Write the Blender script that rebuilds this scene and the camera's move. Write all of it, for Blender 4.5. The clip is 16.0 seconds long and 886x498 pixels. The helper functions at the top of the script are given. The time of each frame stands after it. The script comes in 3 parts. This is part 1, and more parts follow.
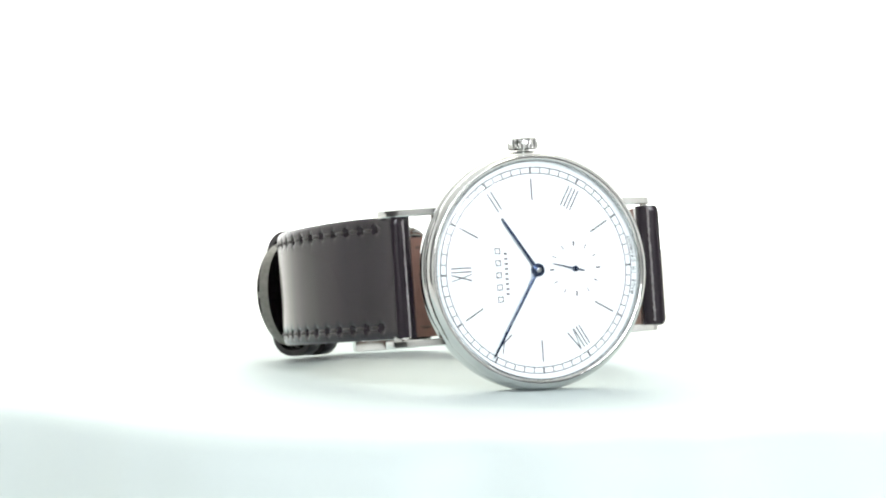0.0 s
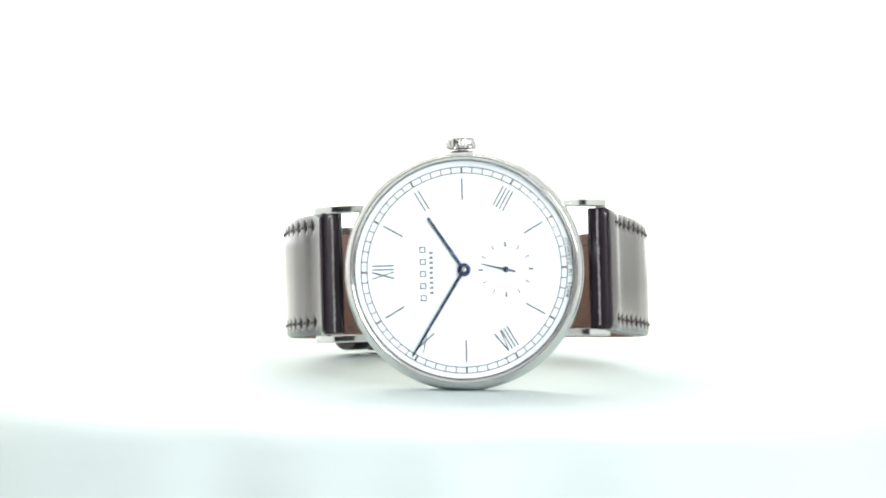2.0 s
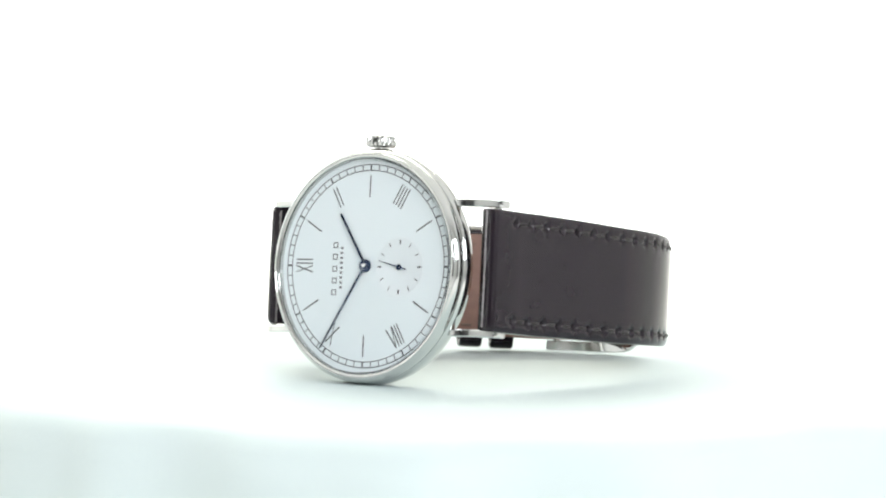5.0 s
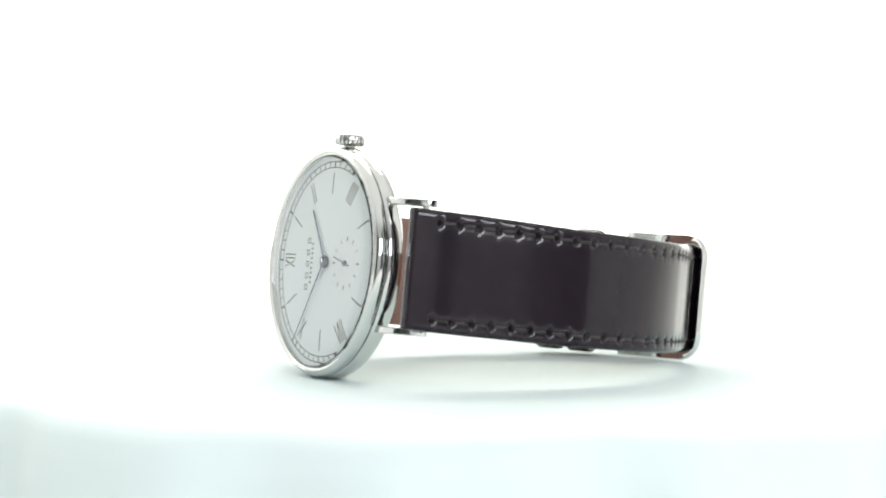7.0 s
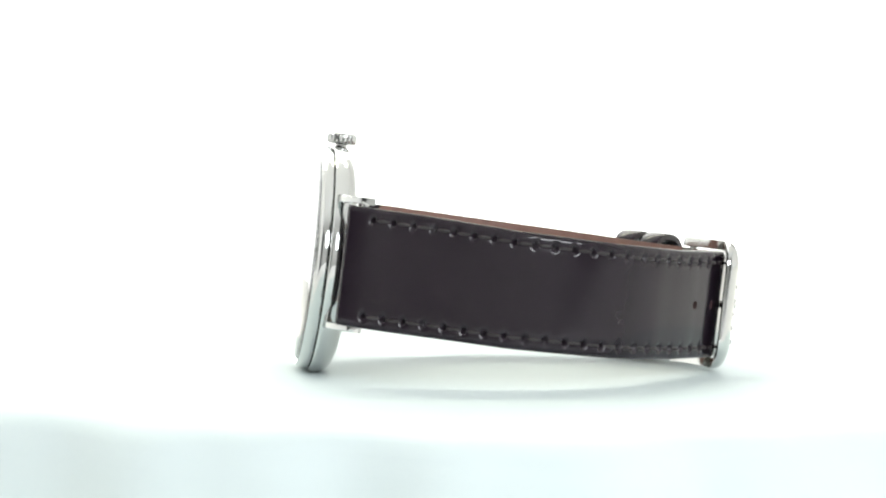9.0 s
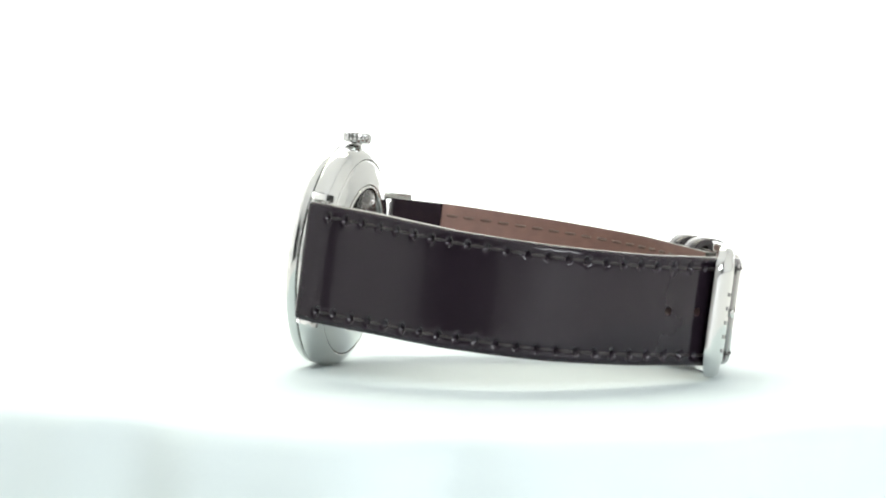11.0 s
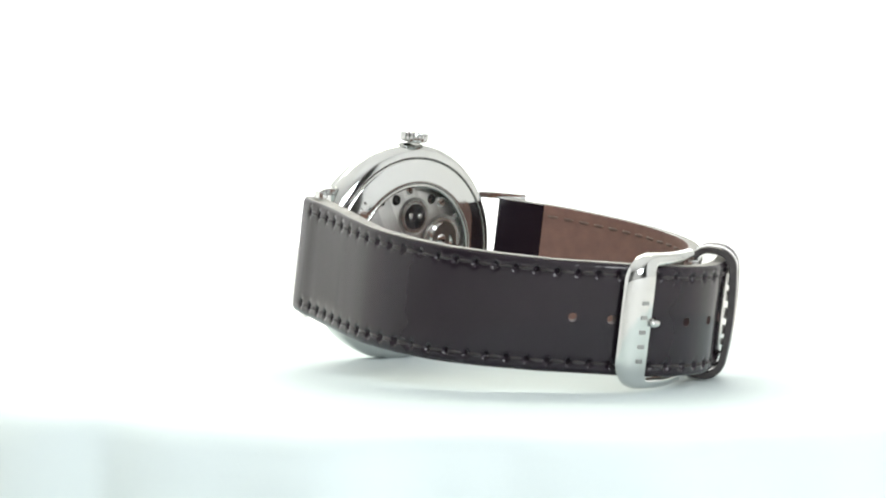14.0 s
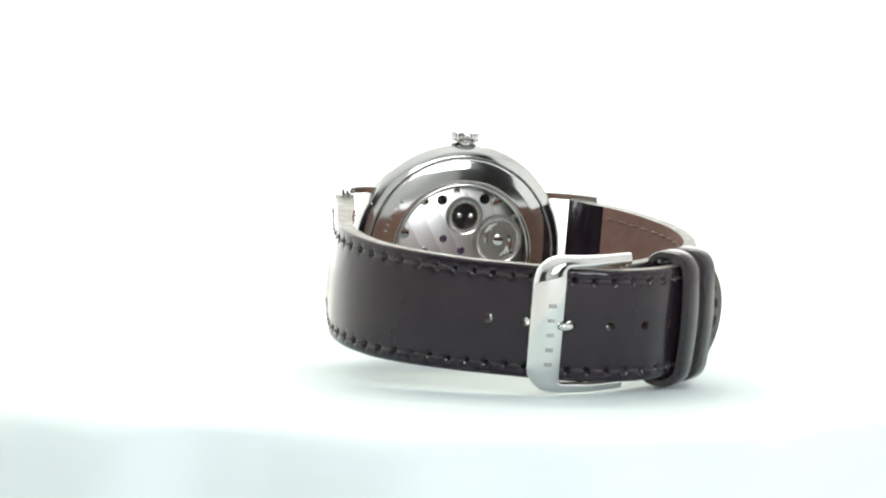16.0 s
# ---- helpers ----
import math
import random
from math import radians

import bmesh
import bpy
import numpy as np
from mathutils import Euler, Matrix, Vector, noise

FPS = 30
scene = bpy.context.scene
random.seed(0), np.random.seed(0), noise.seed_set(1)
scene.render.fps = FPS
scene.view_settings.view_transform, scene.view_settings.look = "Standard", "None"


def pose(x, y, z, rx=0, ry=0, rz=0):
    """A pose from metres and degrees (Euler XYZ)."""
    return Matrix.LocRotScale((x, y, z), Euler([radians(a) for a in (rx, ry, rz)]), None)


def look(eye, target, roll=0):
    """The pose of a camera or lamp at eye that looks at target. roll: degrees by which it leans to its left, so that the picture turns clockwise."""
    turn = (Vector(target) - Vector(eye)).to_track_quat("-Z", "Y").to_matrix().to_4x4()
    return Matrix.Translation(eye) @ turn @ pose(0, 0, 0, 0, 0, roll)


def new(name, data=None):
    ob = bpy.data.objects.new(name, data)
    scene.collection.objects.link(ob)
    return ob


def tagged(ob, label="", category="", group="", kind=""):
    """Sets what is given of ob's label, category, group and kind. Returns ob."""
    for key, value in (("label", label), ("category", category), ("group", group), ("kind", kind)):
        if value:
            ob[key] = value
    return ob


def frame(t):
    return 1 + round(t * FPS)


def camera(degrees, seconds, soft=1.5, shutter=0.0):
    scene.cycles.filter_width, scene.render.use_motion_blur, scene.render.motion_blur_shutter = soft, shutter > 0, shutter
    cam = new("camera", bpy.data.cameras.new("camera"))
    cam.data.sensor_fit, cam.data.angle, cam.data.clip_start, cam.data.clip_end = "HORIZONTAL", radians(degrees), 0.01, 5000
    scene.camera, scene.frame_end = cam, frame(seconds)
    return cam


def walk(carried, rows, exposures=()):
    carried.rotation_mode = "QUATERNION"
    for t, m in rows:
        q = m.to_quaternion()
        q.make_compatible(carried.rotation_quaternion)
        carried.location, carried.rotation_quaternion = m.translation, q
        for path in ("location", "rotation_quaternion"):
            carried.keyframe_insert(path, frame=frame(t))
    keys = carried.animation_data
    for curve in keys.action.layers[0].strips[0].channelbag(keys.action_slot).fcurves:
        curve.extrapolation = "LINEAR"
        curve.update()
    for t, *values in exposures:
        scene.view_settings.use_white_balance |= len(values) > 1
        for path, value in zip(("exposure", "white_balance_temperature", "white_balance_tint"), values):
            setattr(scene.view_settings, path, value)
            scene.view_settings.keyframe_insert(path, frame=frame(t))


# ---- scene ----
# A wristwatch stands on its case edge on a white turntable. An assumed, mostly unseen glowing white tent lights it.
THETA = [(0.0, 21.98), (0.5, 16.17), (1.0, 10.36), (1.5, 4.55), (2.0, -1.26), (2.5, -7.07), (3.0, -12.89),
         (3.5, -18.71), (4.0, -24.54), (4.5, -30.36), (5.0, -36.18), (5.5, -42.0), (6.0, -47.83), (6.5, -53.65),
         (7.0, -59.47), (7.5, -65.28), (8.0, -71.08), (8.5, -76.87), (9.0, -82.64), (9.5, -88.4), (10.0, -94.16),
         (10.5, -99.9), (11.0, -105.64), (11.5, -111.37), (12.0, -117.08), (12.5, -122.76), (13.0, -128.43),
         (13.5, -134.07), (14.0, -139.69), (14.5, -145.29), (15.0, -150.87), (15.5, -156.45), (16.0, -162.03)]
EYE = Vector((0.0, -0.49031, 0.04927))
cam = camera(15.976, 16.0, soft=2.1)
HOLD = look(EYE, EYE + Vector((-0.013853, 0.997995, -0.061762)), 0.4165)
walk(cam, [(0.0, HOLD), (16.0, HOLD)])

scene.view_settings.exposure = 0.0
world = bpy.data.worlds.new("room_dark")
world.use_nodes = True
world.node_tree.nodes["Background"].inputs[0].default_value = (0.9, 1.0, 0.95, 1)
world.node_tree.nodes["Background"].inputs[1].default_value = 0.02
scene.world = world

# glow of the assumed tent's panels, set per side to light the watch
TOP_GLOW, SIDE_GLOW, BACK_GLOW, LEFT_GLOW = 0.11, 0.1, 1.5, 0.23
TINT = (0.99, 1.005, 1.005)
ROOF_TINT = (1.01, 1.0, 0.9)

# unseen fill lamp, added high and to the right of the camera to brighten front faces
soft = new("front_fill", bpy.data.lights.new("front_fill", "AREA"))
soft.data.shape, soft.data.size, soft.data.size_y = "RECTANGLE", 0.5, 0.26
soft.data.energy, soft.data.color = 6.1, (0.97, 1.0, 1.04)
soft.matrix_world = look((0.41, -0.91, 0.39), (0, 0, 0.01))
tagged(soft, label="unseen fill lamp added in front at the right", category="lamp")

# unseen fill lamp, added under the roof to wash the back of the sheet; yellowish to warm the shade
wash = new("back_fill", bpy.data.lights.new("back_fill", "AREA"))
wash.data.shape, wash.data.size, wash.data.size_y = "RECTANGLE", 0.95, 0.12
wash.data.energy, wash.data.color = 4.2, (1.0, 0.98, 0.78)
wash.matrix_world = look((-0.12, 0.5, 0.76), (-0.12, 0.54, -0.05))
tagged(wash, label="unseen long fill lamp added to wash the backdrop", category="lamp")

# ---- materials ----
def material(name, base, rough=0.5, metal=0.0, spec=0.5, coat=0.0, coat_rough=0.1, vary=0.0, vary_scale=400.0,
             rough_vary=0.0, bump=0.0, bump_scale=2500.0, glow=0.0, second=None, tint=None):
    m = bpy.data.materials.new(name)
    m.use_nodes = True
    nt = m.node_tree
    p = nt.nodes["Principled BSDF"]
    p.inputs["Base Color"].default_value = (*base, 1)
    p.inputs["Roughness"].default_value = rough
    p.inputs["Metallic"].default_value = metal
    p.inputs["Specular IOR Level"].default_value = spec
    p.inputs["Coat Weight"].default_value = coat
    p.inputs["Coat Roughness"].default_value = coat_rough
    co = nt.nodes.new("ShaderNodeTexCoord")
    if vary or second:
        n = nt.nodes.new("ShaderNodeTexNoise")
        n.inputs["Scale"].default_value = vary_scale
        n.inputs["Detail"].default_value = 6
        nt.links.new(co.outputs["Object"], n.inputs["Vector"])
        mix = nt.nodes.new("ShaderNodeMix")
        mix.data_type = "RGBA"
        lo = tuple(c * (1 - vary) for c in base)
        hi = second if second else tuple(min(1, c * (1 + vary)) for c in base)
        mix.inputs[6].default_value = (*lo, 1)
        mix.inputs[7].default_value = (*hi, 1)
        nt.links.new(n.outputs["Fac"], mix.inputs[0])
        nt.links.new(mix.outputs[2], p.inputs["Base Color"])
    if rough_vary:
        n2 = nt.nodes.new("ShaderNodeTexNoise")
        n2.inputs["Scale"].default_value = vary_scale * 0.35
        n2.inputs["Detail"].default_value = 4
        nt.links.new(co.outputs["Object"], n2.inputs["Vector"])
        r = nt.nodes.new("ShaderNodeMapRange")
        r.inputs["From Min"].default_value, r.inputs["From Max"].default_value = 0.3, 0.7
        r.inputs["To Min"].default_value = max(0.0, rough - rough_vary)
        r.inputs["To Max"].default_value = min(1.0, rough + rough_vary)
        nt.links.new(n2.outputs["Fac"], r.inputs["Value"])
        nt.links.new(r.outputs["Result"], p.inputs["Roughness"])
    if bump:
        n3 = nt.nodes.new("ShaderNodeTexNoise")
        n3.inputs["Scale"].default_value = bump_scale
        n3.inputs["Detail"].default_value = 5
        nt.links.new(co.outputs["Object"], n3.inputs["Vector"])
        b = nt.nodes.new("ShaderNodeBump")
        b.inputs["Strength"].default_value = bump
        b.inputs["Distance"].default_value = 0.0001
        nt.links.new(n3.outputs["Fac"], b.inputs["Height"])
        nt.links.new(b.outputs["Normal"], p.inputs["Normal"])
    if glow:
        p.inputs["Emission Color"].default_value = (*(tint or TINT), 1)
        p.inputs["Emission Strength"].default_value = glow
    return m


STEEL = material("polished_steel", (0.6, 0.61, 0.6), 0.08, 1.0, vary=0.03, rough_vary=0.035, bump=0.03)
STEEL_SATIN = material("satin_steel", (0.56, 0.565, 0.55), 0.2, 1.0, vary=0.05, rough_vary=0.06, bump=0.05)
DIAL = material("galvanised_silver_white_dial", (0.655, 0.712, 0.728), 0.45, vary=0.012, vary_scale=1500, bump=0.03, bump_scale=9000)
SUBDIAL = material("recessed_white_dial", (0.65, 0.695, 0.71), 0.4, vary=0.012, vary_scale=1500, bump=0.04, bump_scale=9000)
PRINT = material("dark_grey_print", (0.035, 0.035, 0.042), 0.5, vary=0.2, vary_scale=3000)
PRINT_LIGHT = material("fine_grey_print", (0.1, 0.1, 0.11), 0.5, vary=0.2, vary_scale=3000)
BLUED = material("tempered_blue_steel", (0.04, 0.06, 0.115), 0.2, 0.85, vary=0.15, vary_scale=900, rough_vary=0.05)
LEATHER = material("dark_brown_cordovan", (0.0136, 0.0088, 0.0135), 0.21, spec=0.22, coat=0.3, coat_rough=0.06, vary=0.14, vary_scale=260)
LEATHER_EDGE = material("raw_leather_edge", (0.19, 0.185, 0.165), 0.48, spec=0.6, vary=0.5, vary_scale=1200, rough_vary=0.12, bump=0.5, bump_scale=1800)
HOLE_WALL = material("red_brown_punched_leather", (0.05, 0.026, 0.024), 0.6, vary=0.3, vary_scale=2000, bump=0.4)
KEEPER_EDGE = material("dyed_leather_edge", (0.05, 0.045, 0.045), 0.45, spec=0.35, vary=0.4, vary_scale=1200, rough_vary=0.1, bump=0.4, bump_scale=1800)
# seam far paler than the leather: its bright glints are put into the colour
SEAM = material("glint_pale_seam", (0.2, 0.18, 0.185), 0.2, spec=0.9, coat=0.7, coat_rough=0.08, vary=0.6, vary_scale=3000, bump=0.9, bump_scale=2500)
LINING = material("reddish_brown_lining", (0.21, 0.115, 0.09), 0.6, vary=0.22, vary_scale=500, bump=0.35, bump_scale=3000)
THREAD = material("dark_brown_thread", (0.017, 0.0125, 0.013), 0.42, vary=0.4, vary_scale=4000, bump=0.8, bump_scale=6000)
THREAD_BROWN = material("brown_lining_thread", (0.15, 0.095, 0.072), 0.55, vary=0.4, vary_scale=4000, bump=0.8, bump_scale=6000)
PLATE = material("rhodium_plate", (0.50, 0.49, 0.475), 0.3, 1.0, vary=0.08, vary_scale=900)
BLACK = material("black_polished_sink", (0.006, 0.0055, 0.006), 0.08, spec=0.18, vary=0.2)
WHEEL = material("circular_grained_wheel", (0.30, 0.295, 0.285), 0.28, 1.0, vary=0.15, vary_scale=1500)
JEWEL = material("violet_ruby", (0.022, 0.012, 0.032), 0.05, coat=0.6, vary=0.2)
ENGRAVED = material("matt_engraving", (0.34, 0.34, 0.335), 0.4, 1.0, vary=0.15, vary_scale=2000)
# white cover; the cyan cast of its shaded parts is put into the base colour
COVER = material("shade_tinted_turntable_cover", (0.645, 0.735, 0.745), 0.7, vary=0.02, vary_scale=60, bump=0.25, bump_scale=900)
PAPER = material("white_paper_sheet", (0.84, 0.84, 0.83), 0.75, vary=0.015, vary_scale=40, bump=0.25, bump_scale=900)
# glowing fill panels: the emission is added as lighting
FILL_SIDE = material("glow_fill_side", (0.8, 0.8, 0.8), 0.9, glow=SIDE_GLOW, bump=0.2, bump_scale=600)
FILL_LEFT = material("glow_fill_left_dimmer", (0.8, 0.8, 0.8), 0.9, glow=LEFT_GLOW, bump=0.2, bump_scale=600)
FILL_TOP = material("glow_fill_roof", (0.8, 0.8, 0.8), 0.9, glow=TOP_GLOW, tint=ROOF_TINT, bump=0.2, bump_scale=600)
FILL_BACK = material("glow_fill_back", (0.8, 0.8, 0.8), 0.9, glow=BACK_GLOW, bump=0.2, bump_scale=600)
FABRIC = material("plain_panel_fabric", (0.8, 0.8, 0.8), 0.9, bump=0.2, bump_scale=600, vary=0.03, vary_scale=30)
# grey of the added outer shell, set for the dark tones in steel
ROOM = material("unseen_grey_shell", (0.42, 0.42, 0.42), 0.9, vary=0.1, vary_scale=3)


def glass(name, ior):
    m = bpy.data.materials.new(name)
    m.use_nodes = True
    p = m.node_tree.nodes["Principled BSDF"]
    p.inputs["Base Color"].default_value = (1, 1, 1, 1)
    p.inputs["Roughness"].default_value = 0.0
    p.inputs["IOR"].default_value = ior
    p.inputs["Transmission Weight"].default_value = 1.0
    return m


GLASS = glass("coated_sapphire_glass", 1.24)
GLASS_BACK = glass("coated_window_glass", 1.25)

# stripes of the movement plate: broad diagonal bands of fine grinding
nt = PLATE.node_tree
co = nt.nodes.new("ShaderNodeTexCoord")
mp = nt.nodes.new("ShaderNodeMapping")
mp.inputs["Rotation"].default_value = (0, 0, radians(30))
wv = nt.nodes.new("ShaderNodeTexWave")
wv.wave_profile = "SAW"
wv.inputs["Scale"].default_value = 116
wv.inputs["Distortion"].default_value = 0.15
bp = nt.nodes.new("ShaderNodeBump")
bp.inputs["Strength"].default_value = 0.5
bp.inputs["Distance"].default_value = 0.0005
nt.links.new(co.outputs["Object"], mp.inputs["Vector"])
nt.links.new(mp.outputs["Vector"], wv.inputs["Vector"])
nt.links.new(wv.outputs["Fac"], bp.inputs["Height"])
nt.links.new(bp.outputs["Normal"], nt.nodes["Principled BSDF"].inputs["Normal"])
ramp = nt.nodes.new("ShaderNodeMix")
ramp.data_type = "RGBA"
ramp.inputs[6].default_value = (0.34, 0.34, 0.33, 1)
ramp.inputs[7].default_value = (0.47, 0.47, 0.46, 1)
nt.links.new(wv.outputs["Fac"], ramp.inputs[0])
nt.links.new(ramp.outputs[2], nt.nodes["Principled BSDF"].inputs["Base Color"])

# ---- mesh helpers (shapes in millimetres, in the frame of the dial: u towards 6, v towards the crown, w out of the dial) ----
MM = 0.001
TILT, SPIN = radians(6.589), radians(-2.199)
W_AX = Vector((0, -math.cos(TILT), math.sin(TILT)))
UP = Vector((0, math.sin(TILT), math.cos(TILT)))
RT = Vector((1, 0, 0))
U_AX = math.cos(SPIN) * RT - math.sin(SPIN) * UP
V_AX = math.cos(SPIN) * UP + math.sin(SPIN) * RT
HUB = Vector((-0.002719, -0.026509, 0.017502))
CASE_M = Matrix(((U_AX.x, V_AX.x, W_AX.x, HUB.x), (U_AX.y, V_AX.y, W_AX.y, HUB.y), (U_AX.z, V_AX.z, W_AX.z, HUB.z), (0, 0, 0, 1)))
GROUND_Z = -0.0002


def to_mesh(name, bm, mats, smooth=40.0, scale=MM):
    if scale != 1:
        bmesh.ops.scale(bm, vec=(scale, scale, scale), verts=bm.verts)
    bmesh.ops.recalc_face_normals(bm, faces=bm.faces)
    me = bpy.data.meshes.new(name)
    bm.to_mesh(me)
    bm.free()
    for m in mats if isinstance(mats, (list, tuple)) else (mats,):
        me.materials.append(m)
    if smooth:
        me.polygons.foreach_set("use_smooth", [True] * len(me.polygons))
        me.set_sharp_from_angle(angle=radians(smooth))
    return me


def part(name, bm, mats, parent, label="", smooth=40.0, top=False):
    """One mesh under a thing (top: the thing's own space is the turntable's) or under a part."""
    ob = new(name, to_mesh(name, bm, mats, smooth) if isinstance(bm, bmesh.types.BMesh) else bm)
    ob.parent = parent
    if top:
        ob.matrix_local = CASE_M
    if label:
        tagged(ob, label=label)
    return ob


def lathe(profile, steps=160, closed=False, bm=None, centre=(0, 0)):
    bm = bm or bmesh.new()
    rings = []
    for r, w in profile:
        if r < 1e-6:
            rings.append([bm.verts.new((centre[0], centre[1], w))])
        else:
            rings.append([bm.verts.new((centre[0] + r * math.cos(a), centre[1] + r * math.sin(a), w))
                          for a in (2 * math.pi * k / steps for k in range(steps))])
    pairs = list(zip(rings, rings[1:])) + ([(rings[-1], rings[0])] if closed else [])
    for a, b in pairs:
        for k in range(steps):
            j = (k + 1) % steps
            if len(a) == 1 and len(b) == 1:
                continue
            if len(a) == 1:
                bm.faces.new((a[0], b[k], b[j]))
            elif len(b) == 1:
                bm.faces.new((a[k], b[0], a[j]))
            else:
                bm.faces.new((a[k], b[k], b[j], a[j]))
    return bm


def rounded(points, radius, n=4):
    """A polyline whose inner corners are rounded off."""
    out = [points[0]]
    for a, b, c in zip(points, points[1:], points[2:]):
        a, b, c = Vector(a), Vector(b), Vector(c)
        r = min(radius, (a - b).length * 0.45, (c - b).length * 0.45)
        p, q = b + (a - b).normalized() * r, b + (c - b).normalized() * r
        for k in range(n + 1):
            s = k / n
            out.append(tuple((1 - s) ** 2 * p + 2 * s * (1 - s) * b + s * s * q))
    out.append(points[-1])
    return out


def block(bm, x0, x1, y0, y1, z0, z1, bevel=0.0, turn=0.0, at=(0, 0)):
    """A bevelled box, turned about w by turn degrees and moved to at."""
    r = bmesh.ops.create_cube(bm, size=1.0)
    vs = r["verts"]
    for v in vs:
        v.co = Vector(((x0 + x1) / 2 + v.co.x * (x1 - x0), (y0 + y1) / 2 + v.co.y * (y1 - y0), (z0 + z1) / 2 + v.co.z * (z1 - z0)))
    if bevel:
        es = list({e for v in vs for e in v.link_edges})
        res = bmesh.ops.bevel(bm, geom=es, offset=bevel, segments=2, affect="EDGES", profile=0.6)
        vs = list({v for f in res["faces"] for v in f.verts} | {v for v in vs if v.is_valid})
    m = Matrix.Translation((at[0], at[1], 0)) @ Matrix.Rotation(radians(turn), 4, "Z")
    for v in vs:
        v.co = m @ v.co
    return bm


def stroke(bm, a, b, width, w0, w1):
    """A straight printed or raised stroke from a to b."""
    a, b = Vector(a), Vector(b)
    n = Vector((-(b - a).y, (b - a).x)).normalized() * width / 2
    lo = [bm.verts.new((*p, w0)) for p in (a + n, a - n, b - n, b + n)]
    hi = [bm.verts.new((*p, w1)) for p in (a + n, a - n, b - n, b + n)]
    bm.faces.new(hi)
    for k in range(4):
        bm.faces.new((lo[k], lo[(k + 1) % 4], hi[(k + 1) % 4], hi[k]))
    return bm


def clock(deg, r):
    """A place on the dial: degrees clockwise from the 12, which points to -u."""
    a = radians(180 - deg)
    return Vector((r * math.cos(a), r * math.sin(a)))


def catmull(points, step):
    """Points at even steps along a smooth curve, with the unit tangents."""
    P = [Vector(p) for p in points]
    P = [2 * P[0] - P[1]] + P + [2 * P[-1] - P[-2]]
    fine = []
    for a, b, c, d in zip(P, P[1:], P[2:], P[3:]):
        for k in range(40):
            t = k / 40
            fine.append(0.5 * (2 * b + (c - a) * t + (2 * a - 5 * b + 4 * c - d) * t * t + (3 * b - a - 3 * c + d) * t ** 3))
    fine.append(P[-2])
    acc = [0.0]
    for a, b in zip(fine, fine[1:]):
        acc.append(acc[-1] + (b - a).length)
    n = max(2, round(acc[-1] / step))
    out, i = [], 0
    for k in range(n + 1):
        s = acc[-1] * k / n
        while i < len(acc) - 2 and acc[i + 1] < s:
            i += 1
        f = (s - acc[i]) / max(1e-9, acc[i + 1] - acc[i])
        out.append(fine[i].lerp(fine[i + 1], f))
    return out, acc[-1]


def interp(x, table):
    xs, ys = zip(*table)
    return float(np.interp(x, xs, ys))


# ---- the assumed glowing tent, the grey room added round it and the turntable ----
def sheet(name, verts, faces, mats, label="", smooth=0):
    bm = bmesh.new()
    vs = [bm.verts.new(v) for v in verts]
    for f in faces:
        bm.faces.new([vs[k] for k in f])
    ob = new(name, to_mesh(name, bm, mats, smooth, 1))
    return tagged(ob, label=label, category=name.split("_")[0], kind="structure")


def panel(name, x0, x1, y0, y1, z0, z1, mats, label):
    bm = bmesh.new()
    block(bm, x0, x1, y0, y1, z0, z1)
    ob = new(name, to_mesh(name, bm, mats, 0, 1))
    return tagged(ob, label=label, category=name.split("_")[0], kind="structure")


def floor_sweep():
    """The white sheet: flat, then curving up behind the watch."""
    prof = [(-1.9, 0.0), (-0.5, 0.0), (0.7, 0.0)]
    prof += [(0.7 + 0.02 * math.sin(a), 0.02 - 0.02 * math.cos(a)) for a in (math.pi / 2 * k / 12 for k in range(1, 13))]
    bm = bmesh.new()
    base = GROUND_Z - 0.045
    rows = [[bm.verts.new((x, y, base + z)) for x in (-0.895, 0.895)] for y, z in prof]
    low = [[bm.verts.new((x, y + 0.004, base + z - 0.004)) for x in (-0.895, 0.895)] for y, z in prof]
    for g in (rows, low):
        for a, b in zip(g, g[1:]):
            bm.faces.new((a[0], a[1], b[1], b[0]))
    ob = new("ground", to_mesh("ground", bm, PAPER, 60, 1))
    return tagged(ob, label="white paper sheet turning up at the tent's back wall", category="ground", kind="structure")


floor_sweep()
# side panels and roof are unseen fill light; the back's glow whitens the backdrop
panel("wall_left", -0.92, -0.9, -0.62, 0.75, -0.05, 0.8, FILL_LEFT, "unseen glowing white side panel added to light the watch")
panel("wall_right", 0.9, 0.92, -0.62, 0.75, -0.05, 0.8, FILL_SIDE, "unseen glowing white side panel added to light the watch")
panel("wall_back", -0.74, 0.3, 0.73, 0.75, -0.05, 0.8, FILL_BACK, "white back wall with a glow put in for its overexposure")
# unseen panels without glow, added to dim what crystal and buckle reflect
panel("wall_back_corner", -0.9, -0.74, 0.73, 0.75, -0.05, 0.8, FABRIC, "unseen white panel without glow, added to dim reflections")
panel("wall_back_side", 0.3, 0.9, 0.73, 0.75, -0.05, 0.8, FABRIC, "unseen white panel without glow, added to dim reflections")
panel("ceiling", -0.92, 0.92, -1.3, 0.75, 0.8, 0.82, FILL_TOP, "unseen glowing roof panel added as overhead light")
# unseen bounce panel behind the camera; its open side leaves dark reflections
panel("wall_front", -0.45, 0.9, -1.32, -1.3, -0.05, 0.8, FABRIC, "unseen white panel added behind the camera to lighten reflections")
# unseen grey shell closing the set, added for dim reflections from outside
panel("room_wall_front", -2.0, 2.0, -2.02, -2.0, -0.8, 2.2, ROOM, "unseen plain grey wall added round the tent")
panel("room_wall_west", -2.02, -2.0, -2.0, 2.0, -0.8, 2.2, ROOM, "unseen plain grey wall added round the tent")
